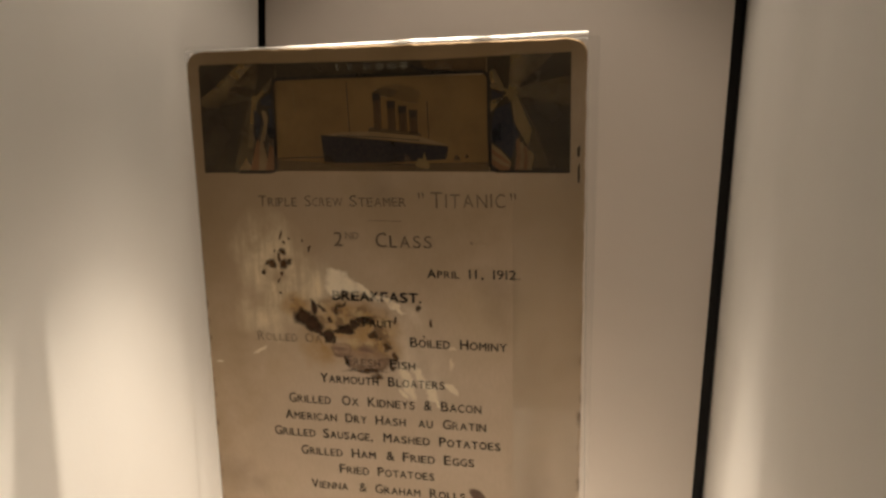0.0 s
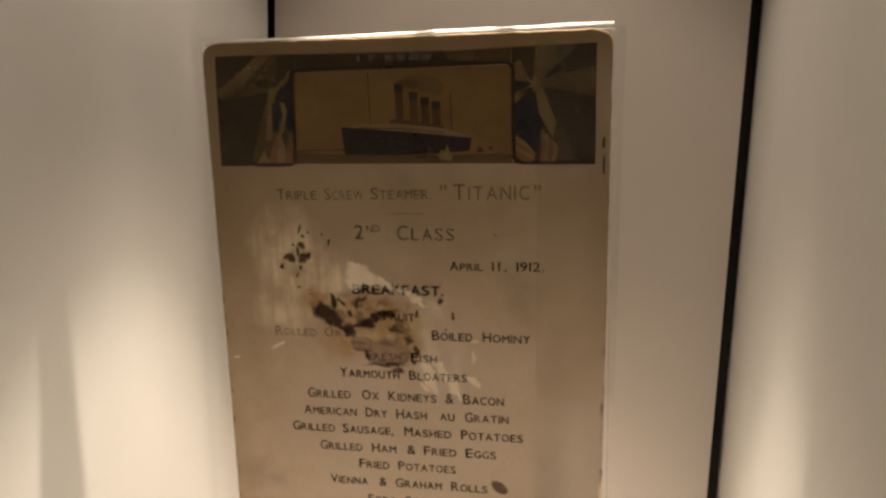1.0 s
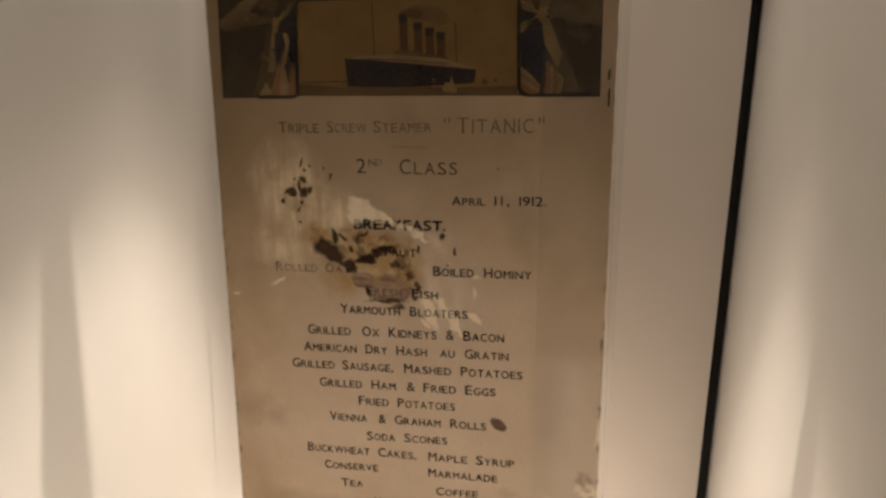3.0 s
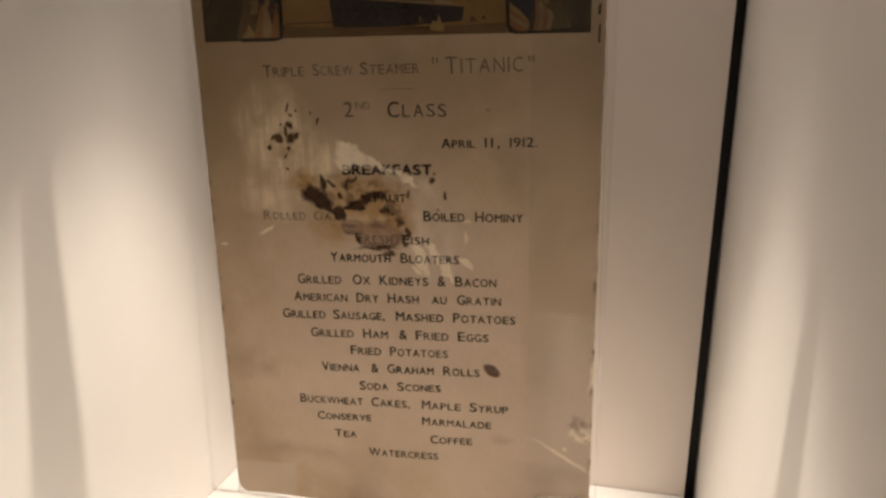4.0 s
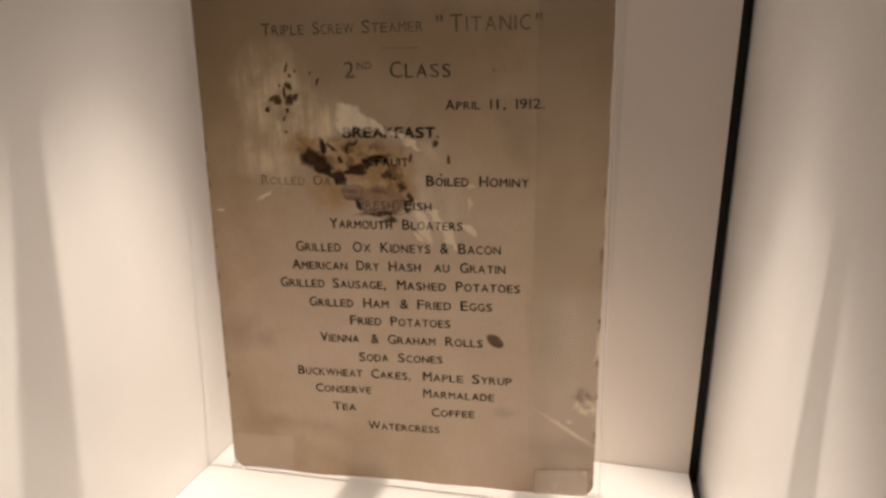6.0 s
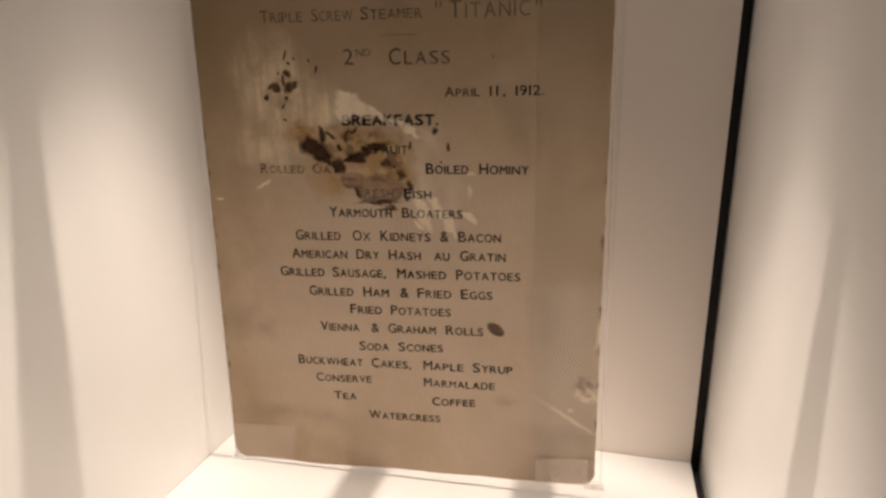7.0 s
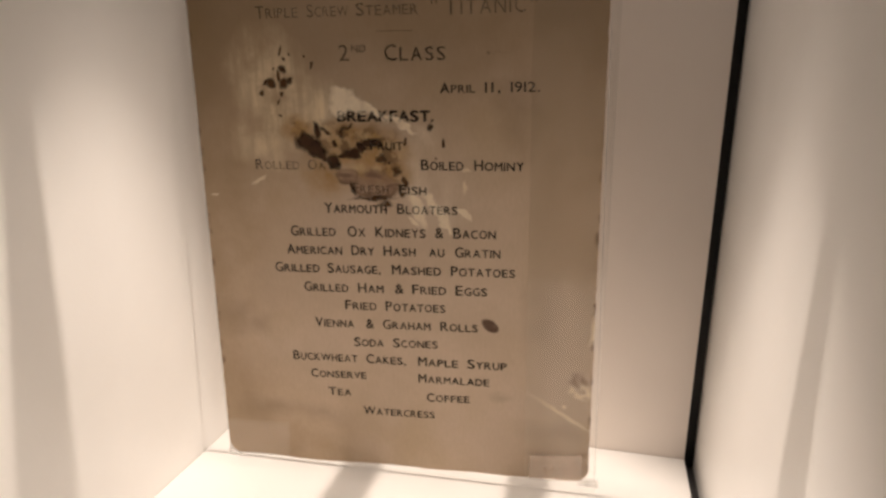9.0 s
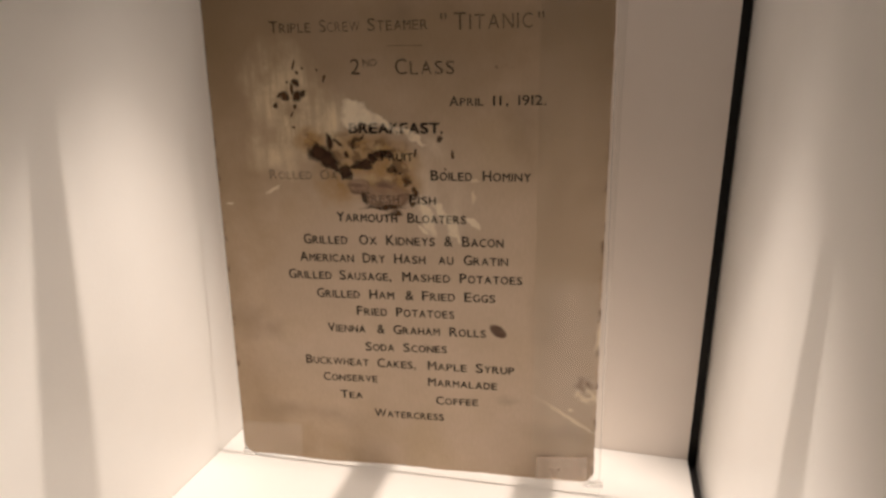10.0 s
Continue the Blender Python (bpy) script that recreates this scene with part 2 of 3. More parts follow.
def burn_marks(name, near, brown, soft, color, pale_color, ragged=0.0040):
    """Scorched spots alone: charred in the middle, brown at the rim, clear elsewhere."""
    n = Nodes(name)
    fine = n.wobble(330, ragged, 6)
    mask = n.most(n.blot(fine, x, z, a, b, turn, soft) for x, z, a, b, turn in near)
    c = n.mix(n.ramp(n.noise(480, 3), 0.30, 0.66), color, pale_color)
    c = n.mix(n.ramp(mask, 0.35, 0.95), pale_color, c)
    return n.surface(c, 0.75, alpha=n.math("MULTIPLY", mask, n.ramp(n.noise(500, 3), 0.30, 0.56, brown, 0.97)), spec=0.15, normal=n.bump(mask, 0.0002, -0.6))


def ink(name, color, cover, wear=0.5, rub=0.88):
    """Letterpress ink: breaks up with wear and is lost where the sheet is torn."""
    n = Nodes(name)
    a = n.ramp(n.noise(650, 4), 0.30, 0.62, cover, cover * (1 - wear))
    a = n.math("MULTIPLY", a, n.ramp(n.noise(70, 3), 0.35, 0.65, 1.0, 1 - wear * 0.6))
    if rub > 0:
        pale = torn(n)
        a = n.math("MULTIPLY", a, n.math("SUBTRACT", 1.0, n.math("MULTIPLY", pale, rub), True))
    c = n.mix(n.noise(300, 3), color, tuple(v * 1.5 for v in color))
    return n.surface(c, 0.6, alpha=a, spec=0.2)


def print_tone(name, color, other, cover=0.92, scale=120):
    """A flat tint of the printed picture, mottled and rubbed."""
    n = Nodes(name)
    c = n.mix(n.ramp(n.noise(scale, 5), 0.35, 0.65), color, other)
    c = n.mix(n.ramp(n.noise(900, 3), 0.4, 0.7, 0.0, 0.12), c, (0.16, 0.11, 0.06))
    return n.surface(c, 0.55, alpha=n.ramp(n.noise(90, 5), 0.30, 0.55, cover * 0.80, cover), spec=0.3)


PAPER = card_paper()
BURN = burn_marks("charred_paper", HOLES, 0.90, 0.26, (0.026, 0.013, 0.007), (0.070, 0.034, 0.016))
SCORCH = burn_marks("scorched_paper", CHAR, 0.40, 0.40, (0.075, 0.038, 0.018), (0.130, 0.070, 0.032))
FLECK = burn_marks("burn_fleck", FLECKS + SPECKS, 0.75, 0.35, (0.054, 0.027, 0.013), (0.130, 0.070, 0.032), 0.0030)
INK = ink("black_menu_ink", (0.040, 0.028, 0.019), 0.56, 0.40, rub=0.45)
INK_BOLD = ink("heavy_menu_ink", (0.026, 0.018, 0.013), 0.62, 0.3, rub=0.80)
INK_FAINT = ink("faded_menu_ink", (0.080, 0.062, 0.046), 0.22, 0.55)
INK_THIN = ink("thin_heading_ink", (0.075, 0.058, 0.043), 0.16, 0.4)
SLATE = print_tone("slate_print", (0.032, 0.022, 0.011), (0.048, 0.034, 0.016), 0.94, 60)
BEAM = print_tone("pale_beam_print", (0.256, 0.17, 0.074), (0.199, 0.13, 0.055), 0.80)
BEAM_DIM = print_tone("dim_beam_print", (0.304, 0.2, 0.085), (0.199, 0.132, 0.057), 0.66, 70)
BEAM_LOW = print_tone("faint_beam_print", (0.176, 0.117, 0.049), (0.117, 0.078, 0.034), 0.64, 70)
SKY = print_tone("tan_sky_print", (0.222, 0.128, 0.045), (0.184, 0.103, 0.036), 0.88, 60)
LINE = print_tone("black_line_print", (0.016, 0.013, 0.009), (0.028, 0.021, 0.014), 0.98)
HULL = print_tone("blue_black_print", (0.014, 0.011, 0.013), (0.023, 0.018, 0.016), 0.98)
SHADE = print_tone("brown_shade_print", (0.122, 0.074, 0.032), (0.159, 0.095, 0.043), 0.72, 200)
DUSK = print_tone("dusky_brown_print", (0.073, 0.044, 0.018), (0.1, 0.059, 0.023), 0.90, 200)
SMOKE = print_tone("smoke_print", (0.070, 0.046, 0.024), (0.140, 0.096, 0.048), 0.26, 420)
FUNNEL = print_tone("funnel_print", (0.113, 0.059, 0.025), (0.09, 0.049, 0.022), 0.75)
NAVY = print_tone("navy_print", (0.018, 0.02, 0.028), (0.03, 0.029, 0.032), 0.95)
ROSE = print_tone("rose_stripe_print", (0.244, 0.118, 0.055), (0.205, 0.1, 0.048), 0.85)
CREAM = print_tone("cream_stripe_print", (0.281, 0.186, 0.094), (0.231, 0.153, 0.078), 0.85)
RULE = print_tone("pale_lettering_print", (0.241, 0.218, 0.156), (0.149, 0.136, 0.099), 0.60, 300)


def film(name, milk, gloss, tint=(1, 1, 1), haze=(0.85, 0.83, 0.80)):
    """Clear polyester or acrylic: mostly seen through, a little milky, glossy by its angle."""
    n = Nodes(name)
    clear = n.tree.nodes.new("ShaderNodeBsdfTransparent")
    clear.inputs["Color"].default_value = (*tint, 1)
    white = n.tree.nodes.new("ShaderNodeBsdfDiffuse")
    white.inputs["Color"].default_value = (*haze, 1)
    shine = n.tree.nodes.new("ShaderNodeBsdfGlossy")
    shine.inputs["Roughness"].default_value = 0.06
    a, b = n.tree.nodes.new("ShaderNodeMixShader"), n.tree.nodes.new("ShaderNodeMixShader")
    n.put(a.inputs["Fac"], n.ramp(n.noise(150, 4), 0.3, 0.7, milk * 0.6, milk * 1.3))
    n.put(a.inputs[1], clear.outputs[0]), n.put(a.inputs[2], white.outputs[0])
    side = n.tree.nodes.new("ShaderNodeLayerWeight")
    side.inputs["Blend"].default_value = 0.3
    n.put(b.inputs["Fac"], n.math("ADD", 0.03, n.math("MULTIPLY", n.math("POWER", side.outputs["Facing"], 4.0), 0.5 * gloss)))
    n.put(b.inputs[1], a.outputs[0]), n.put(b.inputs[2], shine.outputs[0])
    n.put(n.out.inputs["Surface"], b.outputs[0])
    return n.mat


CLEAR = film("clear_acrylic", 0.012, 0.8, (0.985, 0.985, 0.98))
STRAP = film("clear_polyester_strap", 0.010, 0.3, (0.995, 0.995, 0.99))
TAB = film("milky_polyester_tab", 0.30, 0.4, haze=(0.86, 0.69, 0.56))
TAB_CLEAR = film("clear_polyester_tab", 0.006, 0.3)
FROST = film("cut_acrylic_edge", 0.62, 0.6)
FROST_DIM = film("polished_acrylic_edge", 0.16, 0.9)


# ---- builders ----
def part(name, bm, material, parent, label="", smooth=False):
    """Links a bmesh as one mesh object under a thing or part (or alone)."""
    me = bpy.data.meshes.new(name)
    bmesh.ops.recalc_face_normals(bm, faces=bm.faces)
    bm.to_mesh(me)
    bm.free()
    me.materials.append(material)
    if smooth:
        for p in me.polygons:
            p.use_smooth = True
    ob = new(name, me)
    ob.parent = parent
    if label:
        ob["label"] = label
    return ob


def block(x0, x1, y0, y1, z0, z1, bevel=0.0, segments=3):
    bm = bmesh.new()
    bmesh.ops.create_cube(bm, size=1)
    bmesh.ops.scale(bm, vec=(x1 - x0, y1 - y0, z1 - z0), verts=bm.verts)
    bmesh.ops.translate(bm, vec=((x0 + x1) / 2, (y0 + y1) / 2, (z0 + z1) / 2), verts=bm.verts)
    if bevel:
        bmesh.ops.bevel(bm, geom=bm.edges[:], offset=bevel, segments=segments, affect="EDGES", profile=0.5)
    return bm


def sheet(points, y0, y1):
    """A flat outline in the card's own plane (millimetres), as thick as from y0 to y1."""
    bm = bmesh.new()
    front = [bm.verts.new((x / 1000, y0 / 1000, z / 1000)) for x, z in points]
    face = bm.faces.new(front)
    if y1 > y0:
        back = bmesh.ops.extrude_face_region(bm, geom=[face])
        bmesh.ops.translate(bm, vec=(0, (y1 - y0) / 1000, 0), verts=[v for v in back["geom"] if isinstance(v, bmesh.types.BMVert)])
    return bm


def rounded(x0, x1, z0, z1, r, steps=6):
    pts = []
    for cx, cz, a0 in ((x1 - r, z1 - r, 0), (x0 + r, z1 - r, 90), (x0 + r, z0 + r, 180), (x1 - r, z0 + r, 270)):
        for i in range(steps + 1):
            a = radians(a0 + 90 * i / steps)
            pts.append((cx + r * math.cos(a), cz + r * math.sin(a)))
    return pts


def structure(name, bm, material, label, category):
    return tagged(part(name, bm, material, None), label, category, kind="structure")


# ---- the case ----
XL, XR = -0.0093, 0.1444            # faces of the side walls
BL, BR = -0.0080, 0.1409            # edges of the back panel
FRONT, LID, THICK = -0.185, 0.335, 0.014
structure("wall_left", block(XL - THICK, XL, FRONT, -0.0018, -0.03, LID, 0.0008), PAINT, "cream white lacquered side wall of a small display case", "wall")
structure("wall_right", block(XR, XR + THICK, FRONT, 0.020, -0.03, LID, 0.0012), PAINT, "cream white lacquered side wall beside a dark shadow gap", "wall")
structure("wall_back", block(BL, BR, 0.0, 0.010, -0.0005, LID, 0.0003), PANEL, "pale greige back panel of a small display case", "wall")
structure("floor", block(XL + 0.0001, BR, FRONT, -0.0002, -0.012, 0.0, 0.0004), DECK, "white lacquered deck of a small display case", "floor")
structure("shadow_gap_right", block(BR + 0.0001, XR - 0.0001, 0.0045, 0.016, -0.02, LID - 0.001), BLACK, "black recessed shadow gap beside the back panel", "trim")
structure("shadow_gap_left", block(XL - THICK, BL - 0.0001, 0.0035, 0.016, -0.03, LID - 0.001), BLACK, "narrow black shadow gap beside the back panel", "trim")
structure("shadow_gap_floor", block(BR + 0.0001, XR - 0.0001, FRONT + 0.002, 0.0044, -0.02, -0.0045), BLACK, "black recessed shadow gap along the deck", "trim")
structure("shadow_gap_side", block(XL - THICK, XL - 0.005, -0.0017, 0.0034, -0.03, LID - 0.001), BLACK, "black return of the narrow shadow gap", "trim")
structure("wall_behind", block(XL - THICK, XR, 0.0161, 0.022, -0.03, LID), BLACK, "dark board closing the back of the case", "wall")
structure("plinth", block(XL, XR, FRONT, 0.016, -0.45, -0.0305), GALLERY, "dark painted plinth below the case", "plinth")
structure("header", block(XL, XR, FRONT - 0.0, FRONT + 0.012, 0.235, LID), LINING, "grey painted header panel over the case's opening", "trim")
structure("ceiling", block(XL - THICK, XR + THICK, FRONT, 0.022, LID + 0.0002, LID + 0.014), LINING, "grey lid closing the display case", "ceiling")

# the dim gallery round the case
structure("ground", block(-0.75, 0.9, -1.1, 0.4, -0.48, -0.4502), CARPET, "dark gallery floor", "floor")
structure("wall_gallery_back", block(-0.75, 0.9, -1.14, -1.1002, -0.48, 0.8), GALLERY, "dark painted gallery wall", "wall")
structure("wall_gallery_front", block(-0.75, 0.9, 0.4002, 0.44, -0.48, 0.8), GALLERY, "dark painted gallery wall", "wall")
structure("wall_gallery_left", block(-0.79, -0.7502, -1.1, 0.4, -0.48, 0.8), GALLERY, "dark painted gallery wall", "wall")
structure("wall_gallery_right", block(0.9002, 0.94, -1.1, 0.4, -0.48, 0.8), GALLERY, "dark painted gallery wall", "wall")


# ---- the downlight in the lid ----
def tube(r0, r1, z0, z1, steps=40):
    bm = bmesh.new()
    rings = []
    for r, z in ((r0, z0), (r1, z0), (r1, z1), (r0, z1)):
        rings.append([bm.verts.new((r * math.cos(2 * math.pi * i / steps), r * math.sin(2 * math.pi * i / steps), z)) for i in range(steps)])
    for a in range(4):
        p, q = rings[a], rings[(a + 1) % 4]
        for i in range(steps):
            bm.faces.new((p[i], p[(i + 1) % steps], q[(i + 1) % steps], q[i]))
    return bm


def downlight():
    base = tagged(new("downlight"), "black enamelled downlight under the lid with added shadow-casting arms and bars", "lamp")
    base.location = (LX, LY, LID)
    top = LZ - LID
    part("housing", tube(0.004, 0.0635, top + 0.006, 0.0, 40), STEEL, base, smooth=False)
    part("snoot", tube(0.062, 0.0635, top - 0.062, top + 0.006, 40), STEEL, base)
    # unseen arms and bars, added and shaped to throw the wall and deck shadows
    z = top - 0.060
    for side, y0, y1, y2, y3 in ((-1, -0.0081, -0.0115, -0.0149, -0.0230), (1, -0.0082, -0.0121, -0.0160, -0.0250)):
        bm = bmesh.new()
        ends = [(side * 0.0125, y0, 0.0022), (side * 0.0185, y1, 0.0020), (side * 0.0240, y2, 0.0014), (side * 0.0420, y3, 0.0007), (side * 0.0555, y3 * 1.32, 0.0005)]
        up = [bm.verts.new((x, y + w, z)) for x, y, w in ends]
        low = [bm.verts.new((x, y - w, z)) for x, y, w in ends]
        for i in range(len(ends) - 1):
            bm.faces.new((up[i], up[i + 1], low[i + 1], low[i]))
        bmesh.ops.solidify(bm, geom=bm.faces[:], thickness=0.0006)
        part("shadow_arm", bm, STEEL, base)
    for x in (-0.0051, 0.0051):
        part("shadow_bar", block(x - 0.0012, x + 0.0012, -0.044, 0.0064, z - 0.0003, z + 0.0003), STEEL, base)
    return base


downlight()

# ---- the clear stand and the menu card ----
SEAT = pose(0, -0.03672, 0, 4.52, -1.975, 2.627)

stand = tagged(new("display_stand"), "clear acrylic stand with bright cut edges holding a menu card", "display stand")
stand.matrix_world = SEAT
part("back_sheet", sheet(rounded(-0.2, 112.9, 1.0, 175.6, 0.8), 0.95, 2.2), CLEAR, stand).visible_shadow = False


def chamfer(x0, z0, x1, z1, wide, y=0.9, name="edge", material=FROST, up=True, label=""):
    """A cut edge of the sheet from one corner to another, its face slanting outwards."""
    bm = bmesh.new()
    steps = 60
    dx, dz = x1 - x0, z1 - z0
    ln = math.hypot(dx, dz)
    nx, nz = -dz / ln, dx / ln
    rows = []
    for i in range(steps + 1):
        f = i / steps
        w = wide * (0.85 + 0.35 * noise.noise(Vector((f * 14, z0, x0))))
        x, z = x0 + dx * f, z0 + dz * f
        prof = ((0.0, -0.35), (w * 0.45, -0.30), (w, 0.35), (w, 1.3), (0.0, 1.3))
        rows.append([bm.verts.new(((x + nx * o) / 1000, (y + d) / 1000, (z + nz * o) / 1000)) for o, d in prof])
    for a, b in zip(rows, rows[1:]):
        for j in range(5):
            bm.faces.new((a[j], b[j], b[(j + 1) % 5], a[(j + 1) % 5]))
    bm.faces.new(rows[0]), bm.faces.new(rows[-1])
    ob = part(name, bm, material, stand, label)
    ob.visible_shadow = False
    return ob


chamfer(0.3, 173.9, 110.0, 176.1, 0.75, name="top_edge", label="bright cut top edge")
chamfer(0.3, 172.6, 110.0, 174.9, 0.35, y=1.3, name="top_edge_back", material=FROST_DIM)
chamfer(112.6, 1.0, 110.0, 176.4, 0.22, y=0.3, name="side_edge", material=FROST_DIM)
chamfer(0.4, 174.2, -0.3, 1.0, 0.50, y=0.3, name="side_edge", material=FROST, label="bright cut side edge")
chamfer(113.6, 0.9, -0.4, 0.9, 0.55, y=0.6, name="bottom_edge", label="bright cut bottom edge")
for pts in ([(-0.6, 0.7), (3.4, 0.5), (1.2, 1.7), (-0.6, 1.8)], [(107.6, -0.2), (113.6, -0.4), (113.4, 0.9), (110.6, 0.9)]):
    part("corner_clip", sheet(pts, -0.9, 0.5), FROST, stand, "bright frosted corner clip").visible_shadow = False
bm = sheet([(0.0, 0.1), (112.8, 0.1), (112.8, -3.6), (0.0, 0.0)], 0.6, 2.4)
part("foot", bm, CLEAR, stand).visible_shadow = False

card = tagged(new("menu_card"), "aged tan printed menu card, stained, scorched and torn", "menu card")
card.matrix_world = SEAT


def card_outline():
    """The sheet's rounded outline, nibbled along its edges."""
    base = rounded(0.6, 109.9, 0.6, 174.6, 4.2, 7)
    out = []
    for (x0, z0), (x1, z1) in zip(base, base[1:] + base[:1]):
        n = max(1, int(math.hypot(x1 - x0, z1 - z0) / 0.7))
        for i in range(n):
            f = i / n
            x, z = x0 + (x1 - x0) * f, z0 + (z1 - z0) * f
            g = Vector((x * 0.35, z * 0.35, 3.0))
            k = 0.20 * noise.noise(g) + 0.14 * noise.noise(g * 5)
            lean = 0.7 * (1 - z / 175) * (1 if x > 55 else -1)
            out.append((x + lean + k, z + 0.8 * noise.noise(Vector((x * 0.05, 1, 0))) * (z < 20) + 0.010 * (x - 55) * (z > 150) + k))
    return out


bm = bmesh.new()
outline = card_outline()
rings = []
for inset, y in ((0.30, 0.0), (0.12, 0.06), (0.0, 0.18), (0.0, 0.42)):
    ring = []
    for x, z in outline:
        d = Vector((55 - x, 0, 88 - z))
        d = Vector((d.x / 55, 0, d.z / 88))
        d = d / max(0.001, max(abs(d.x), abs(d.z)))
        ring.append(bm.verts.new(((x + d.x * inset) / 1000, y / 1000, (z + d.z * inset) / 1000)))
    rings.append(ring)
for p, q in zip(rings, rings[1:]):
    for i in range(len(p)):
        j = (i + 1) % len(p)
        bm.faces.new((p[i], p[j], q[j], q[i]))
bm.faces.new(rings[0]), bm.faces.new(rings[-1])
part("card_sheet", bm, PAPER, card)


# printed picture band
def printed(name, points, material, lift, label=""):
    return part(name, sheet(points, -0.02 - 0.015 * lift, -0.02 - 0.015 * lift), material, card, label)


def stroke(points, width):
    """A line of even width through points, as an outline."""
    left, right = [], []
    for i, (x, z) in enumerate(points):
        x0, z0 = points[max(0, i - 1)]
        x1, z1 = points[min(len(points) - 1, i + 1)]
        ln = math.hypot(x1 - x0, z1 - z0) or 1
        nx, nz = -(z1 - z0) / ln * width / 2, (x1 - x0) / ln * width / 2
        left.append((x + nx, z + nz)), right.append((x - nx, z - nz))
    return left + right[::-1]


def clip(points, x0, x1, z0, z1):
    """An outline cut to a rectangle."""
    for axis, bound, keep in ((0, x0, 1), (0, x1, -1), (1, z0, 1), (1, z1, -1)):
        out = []
        for a, b in zip(points, points[1:] + points[:1]):
            da, db = (a[axis] - bound) * keep, (b[axis] - bound) * keep
            if da >= 0:
                out.append(a)
            if da * db < 0:
                f = da / (da - db)
                out.append((a[0] + (b[0] - a[0]) * f, a[1] + (b[1] - a[1]) * f))
        points = out
    return points


# scorched skin of the sheet round the tear
for name, tone, lift, (x0, x1, z0, z1) in (("scorch_mark", SCORCH, -0.4, (34, 62, 80, 106)), ("burn_hole", BURN, 0.0, (26, 54, 90, 107)), ("burn_fleck", FLECK, 0.4, (16, 72, 93, 127))):
    printed(name, [(x0, z0), (x1, z0), (x1, z1), (x0, z1)], tone, lift)
printed("dark_panel", [(4.5, 170.6), (21.0, 170.8), (27.0, 170.7), (26.0, 141.5), (3.8, 140.8)], SLATE, 1, "mottled slate printed panel")
printed("dark_panel", [(84.9, 171.2), (106.0, 171.8), (106.3, 142.2), (85.6, 142.0)], SLATE, 1, "mottled slate printed panel")
printed("name_band", [(27.0, 170.7), (45.0, 170.7), (67.7, 170.7), (68.4, 168.9), (70.4, 168.0), (70.4, 166.9), (27.0, 166.5)], SLATE, 1, "dark printed heading band")
printed("name_band", [(67.6, 170.6), (84.8, 171.2), (84.8, 167.2), (69.6, 166.9), (69.9, 168.2), (68.1, 169.1)], DUSK, 1, "rubbed brown end of the heading band")
printed("picture_ground", [(26.1, 141.6), (85.5, 142.0), (85.2, 166.8), (26.1, 166.4)], SKY, 1, "brown tinted picture ground")
printed("sea", [(25.9, 141.6), (85.4, 142.0), (85.4, 144.6), (70.0, 144.2), (58, 144.0), (40.0, 144.0), (25.9, 144.8)], SHADE, 2)
printed("sea_line", stroke([(26.5, 145.1), (33, 145.4), (39.8, 145.5)], 0.4), FUNNEL, 3)
LBOX, RBOX = (4.3, 26.0, 141.2, 170.7), (85.6, 106.1, 142.3, 171.6)


def beam(points, tone, box, lift=2):
    printed("light_beam", clip(points, *box), tone, lift)


# searchlights about a star, left panel
beam([(14.6, 172.5), (22.4, 171.0), (20.8, 163.5), (13.0, 165.6), (4.0, 161.8), (3.8, 158.4), (9.0, 160.8), (14.6, 165.0)], BEAM_LOW, LBOX)
beam([(21.4, 171.0), (17.0, 171.0), (4.0, 161.2), (4.0, 159.2), (12.0, 163.4)], BEAM_DIM, LBOX, 2.4)
beam([(20.5, 161.2), (10.4, 164.5), (5.0, 158.6)], BEAM_LOW, LBOX, 2.6)
beam([(19.6, 163.0), (21.2, 160.2), (19.6, 141.2), (12.6, 141.2), (16.0, 152.0)], BEAM_LOW, LBOX, 2.8)
beam([(19.8, 162.0), (20.9, 160.2), (19.4, 148.0), (17.2, 148.0)], BEAM_DIM, LBOX, 3.0)
beam([(20.4, 160.4), (25.8, 164.4), (25.8, 166.8), (21.4, 162.4)], BEAM_DIM, LBOX, 3.0)
# and right panel
beam([(90.6, 163.0), (90.9, 171.8), (96.0, 171.8), (92.6, 163.0)], BEAM_DIM, RBOX)
beam([(92.0, 163.2), (106.2, 166.4), (106.2, 158.8), (92.4, 161.4)], BEAM_LOW, RBOX, 2.2)
beam([(96.0, 171.8), (102.0, 171.8), (92.6, 163.2)], BEAM_LOW, RBOX, 2.4)
beam([(91.0, 161.2), (93.2, 161.2), (97.8, 152.0), (101.4, 143.0), (96.6, 143.0), (94.0, 151.6), (92.0, 154.8)], BEAM_LOW, RBOX, 2.6)
beam([(91.0, 161.2), (92.8, 161.2), (96.4, 152.6), (95.4, 148.6), (93.8, 151.6), (92.0, 154.8)], BEAM, RBOX, 2.8)
beam([(90.2, 161.9), (85.6, 160.0), (85.6, 156.6), (87.2, 158.6)], BEAM_DIM, RBOX, 3.0)
beam([(90.2, 162.2), (85.6, 163.4), (85.6, 167.6), (86.8, 168.2)], BEAM_DIM, RBOX, 3.2)
for cx, cz, big in ((20.5, 161.2, 1.5), (91.1, 162.1, 2.3)):
    star = [(cx + (big if i % 2 == 0 else big * 0.5) * math.cos(i * math.pi / 7), cz + (big if i % 2 == 0 else big * 0.5) * math.sin(i * math.pi / 7)) for i in range(14)]
    printed("star_glow", star, BEAM, 3.6)
